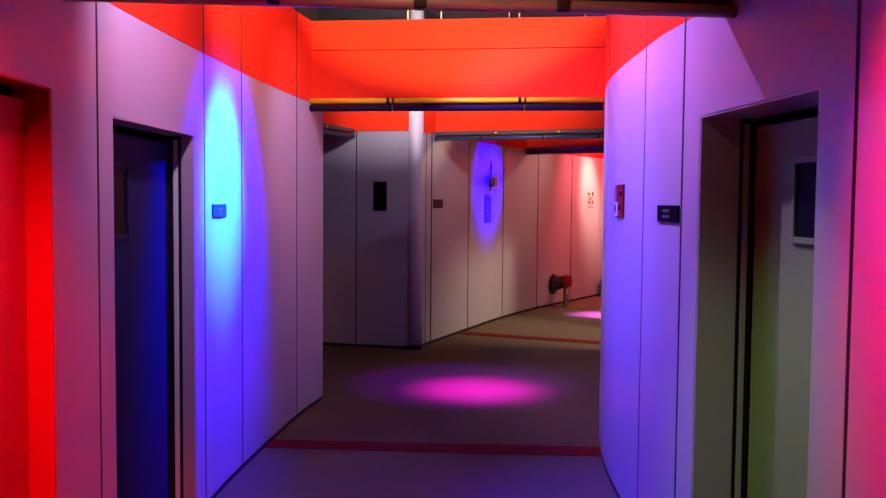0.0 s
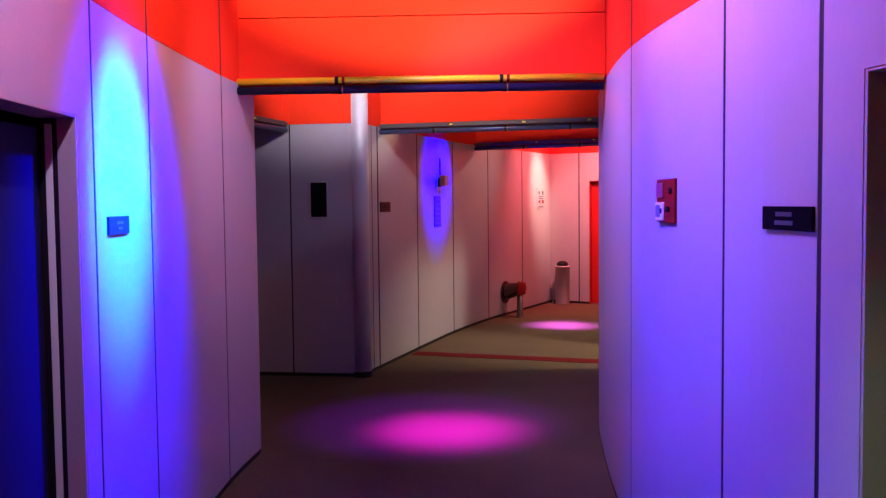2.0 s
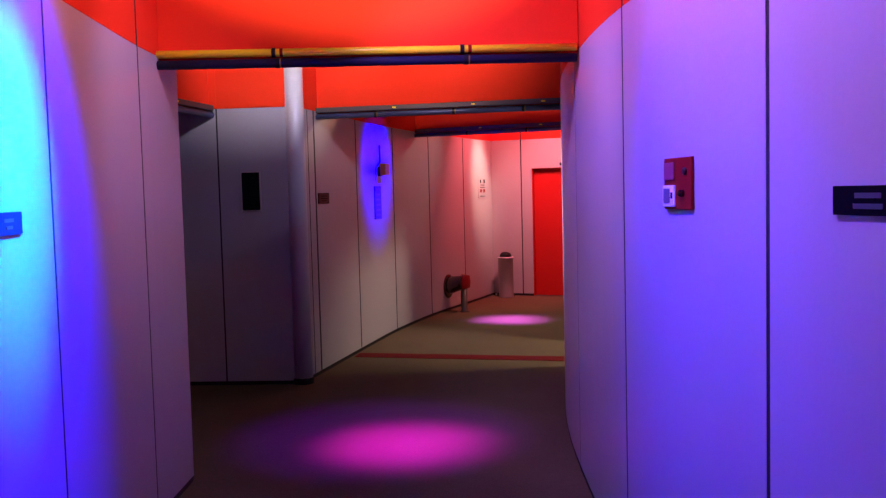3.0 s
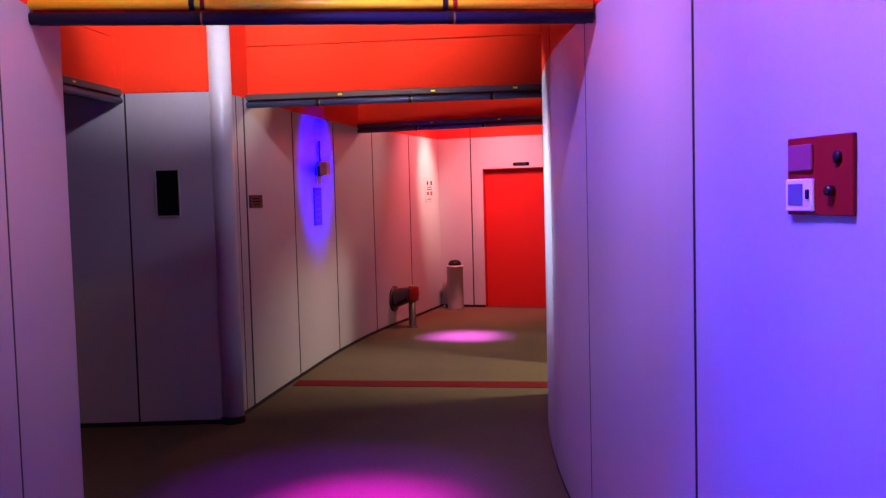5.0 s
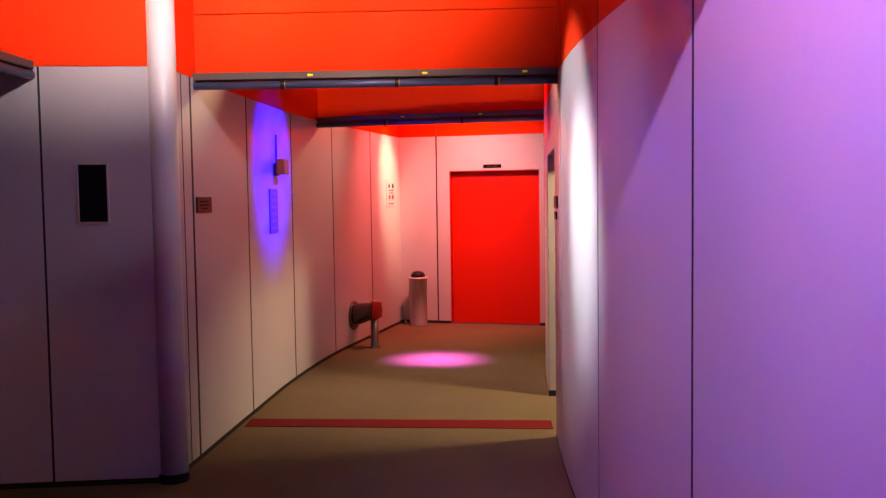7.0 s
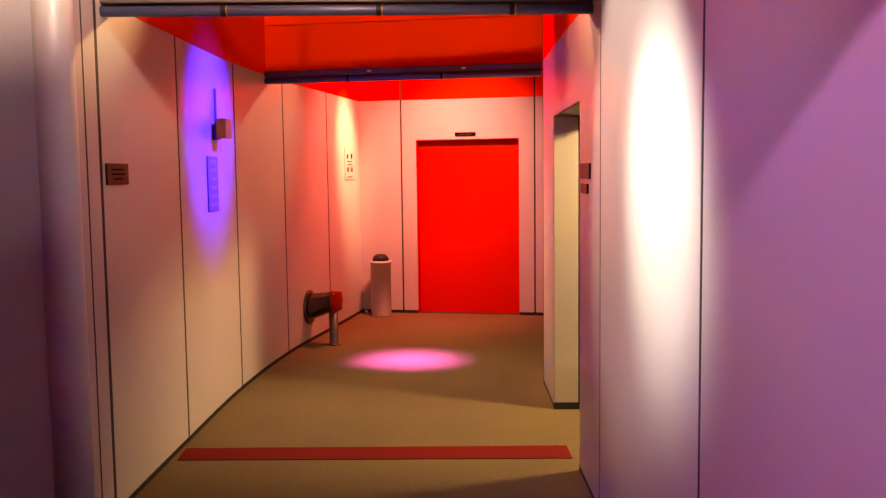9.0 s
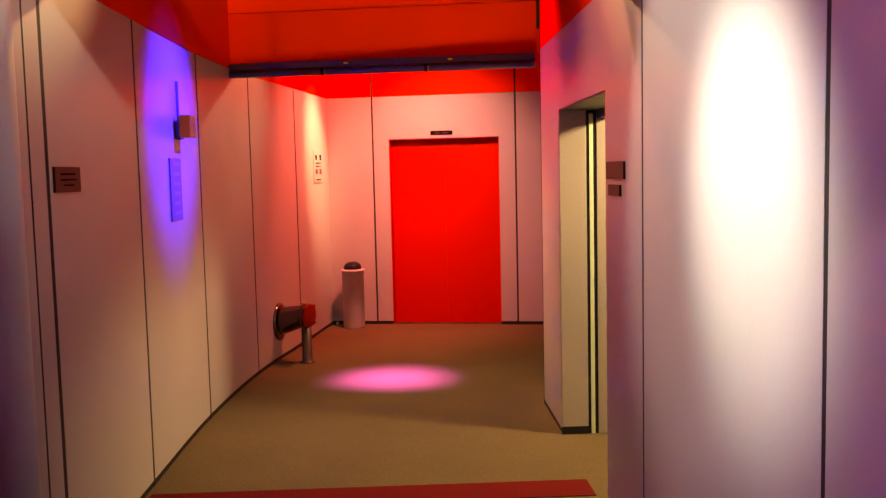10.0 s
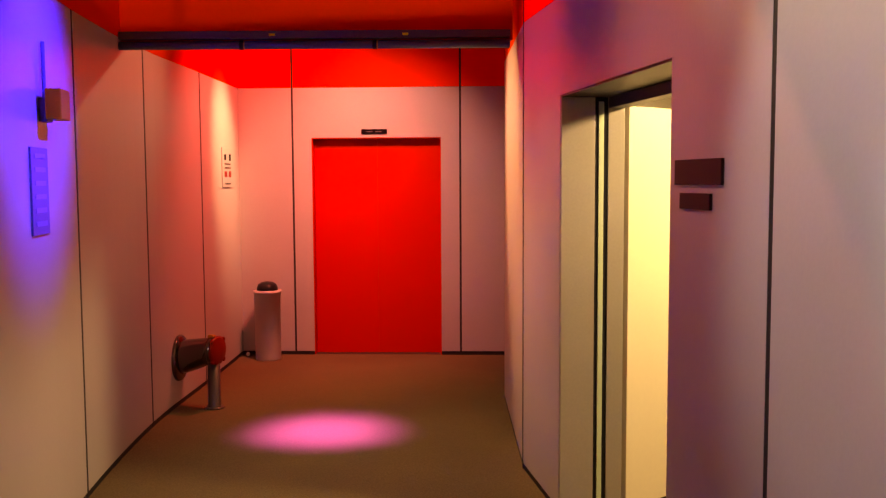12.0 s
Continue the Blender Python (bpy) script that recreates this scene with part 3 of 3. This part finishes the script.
def horn():
    m = WEST.pose_at(WEST.near(-4.19, 11.47), 1.98)
    root = thing("wall_box", m, "beige box fitting on a bracket with a conduit above", "alarm box")
    part("body", box(-0.075, 0.075, -0.105, -0.035, -0.068, 0.068, 0.006), BEIGE, root)
    part("bracket", box(-0.045, 0.045, -0.036, 0.001, -0.078, 0.03, 0.004), DARK_STEEL, root, "dark bracket")
    # the conduit's blue stands in for a deep blue shadow on the wall
    part("conduit", tube([(0.0, -0.014, 0.03), (0.0, -0.014, 0.28)], 0.009, 10), SIGN_BLUE, root, "thin conduit, blue shadow put into its colour")


horn()
board = plate(WEST, (-4.186, 11.25), (-4.189, 11.50), 1.40, 1.785, SIGN_BLUE, "blue directory sign with rows of pale lettering",
              tuple((0.18, 0.82, 0.10 + 0.155 * k, 0.055) for k in range(6)), "directory_sign", ROW)


# ---- fire hose inlet and bin ----
def cone(rings, steps=36):
    """A lying round shape along x from (x, centre height, radius) rings."""
    bm = bmesh.new()
    loops = [[bm.verts.new((x, r * math.cos(2 * math.pi * k / steps), z + r * math.sin(2 * math.pi * k / steps))) for k in range(steps)] for x, z, r in rings]
    for a, b in zip(loops, loops[1:]):
        for k in range(steps):
            bm.faces.new((a[k], a[(k + 1) % steps], b[(k + 1) % steps], b[k]))
    bm.faces.new(loops[0][::-1])
    bm.faces.new(loops[-1])
    return bm


def inlet():
    p, way, n = WEST.at(WEST.near(-4.04, 13.99))
    root = thing("hose_inlet", pose(p.x, p.y, -0.035, 0, 0, math.degrees(math.atan2(-n.y, -n.x))), "chrome hose inlet with a red cap on a floor post", "hose inlet")
    turn = pose(0, 0, 0, 0, 0, -17)

    def turned(bm):
        bmesh.ops.transform(bm, matrix=turn, verts=bm.verts)
        return bm

    low = FLOOR + 0.035
    part("flange", cone([(-0.001, 0.365, 0.172), (0.016, 0.365, 0.172), (0.026, 0.365, 0.162), (0.034, 0.368, 0.134)]), CHROME, root, "round chrome wall flange", True)
    part("body", turned(cone([(0.010, 0.370, 0.130), (0.07, 0.382, 0.126), (0.18, 0.408, 0.112), (0.26, 0.428, 0.100), (0.30, 0.434, 0.096)])), CHROME, root, "tapered chrome body", True)
    part("collar", turned(cone([(0.285, 0.436, 0.097), (0.289, 0.436, 0.102), (0.318, 0.436, 0.102), (0.322, 0.436, 0.097)])), CHROME, root, "steel collar", True)
    cap_part = part("cap", turned(cone([(0.324, 0.438, 0.098), (0.328, 0.438, 0.106), (0.338, 0.438, 0.106), (0.346, 0.438, 0.090), (0.349, 0.438, 0.030)])), ALARM, root, "red cap", True)
    for ang in (45, 135, 225, 315):
        bm = box(-0.009, 0.009, -0.014, 0.014, -0.012, 0.012, 0.003)
        bmesh.ops.transform(bm, matrix=pose(0.335, 0, 0.438, ang) @ pose(0, 0, 0.104), verts=bm.verts)
        part("lug", turned(bm), ALARM, cap_part)
    part("hinge", turned(box(0.262, 0.312, -0.020, 0.020, 0.528, 0.552, 0.006)), BRASS, root, "brass hinge block on top")
    part("post", turned(lathe([(0.048, low + 0.008), (0.046, 0.02), (0.046, 0.345)], pose(0.298, 0, 0), 24)), DARK_STEEL, root, "dark steel support post", True)
    part("foot", turned(lathe([(0.068, low), (0.068, low + 0.010), (0.060, low + 0.014)], pose(0.298, 0, 0), 28)), DARK_STEEL, root, "round steel foot plate", True)


inlet()


def bin_thing():
    root = thing("litter_bin", pose(-3.495, 15.66, FLOOR), "round white litter bin with a dark domed lid", "bin")
    part("body", lathe([(0.114, 0.0), (0.118, 0.012), (0.121, 0.622), (0.131, 0.626), (0.131, 0.645), (0.114, 0.649)], steps=36), BIN, root, smooth=True)
    part("lid", lathe([(0.098, 0.649), (0.096, 0.675), (0.084, 0.702), (0.056, 0.722), (0.010, 0.730)], steps=36), BLACK, root, "dark domed lid", True)


bin_thing()

# ---- overhead services ----
for x0, x1, y, z, r in ((-4.0, 1.5, 6.9, 3.86, 0.035), (-5.0, -1.5, 10.4, 3.85, 0.04)):
    p = thing("ceiling_pipe", pose(0, 0, 0), "grey galvanised pipe under the ceiling", "pipe", "pipes under the ceiling")
    part("run", tube([(x0, y, z), (x1, y + 0.9, z)], r), PIPE, p, smooth=True)
for k, (x, y) in enumerate(((-3.42, 6.14), (-3.05, 6.26))):
    c = thing("cable_loop", pose(x, y, 3.175, 0, 0, 15 + 20 * k), "black cable coiled behind the top of a beam", "cable", "cables above the beams")
    part("coil", tube([((0.10 - 0.006 * (q % 7)) * math.cos(q / 9 * math.pi), 0.003 * q, 0.004 + (0.034 - 0.003 * (q % 5)) * math.sin(q / 9 * math.pi)) for q in range(37)], 0.012), BLACK, c, smooth=True)
for x, y in ((-2.93, 6.30), (-2.66, 6.37), (-2.05, 6.56), (-3.3, 9.72), (-2.4, 9.8)):
    h = thing("hanger_rod", pose(x, y, RED_TOP - 0.3), "thin pale steel rod hanging from the ceiling", "rod", "hanger rods behind the beams")
    part("rod", tube([(0, 0, 0), (0, 0, SHELL_TOP - RED_TOP + 0.3)], 0.007, 8), PLASTIC, h, smooth=True)
stop = thing("door_stop", pose(-3.70, 15.86, FLOOR), "tiny white knob on the floor in the corner", "door stop")
part("knob", lathe([(0.013, 0.0), (0.017, 0.008), (0.017, 0.020), (0.011, 0.030), (0.003, 0.032)], steps=16), PLASTIC, stop, smooth=True)
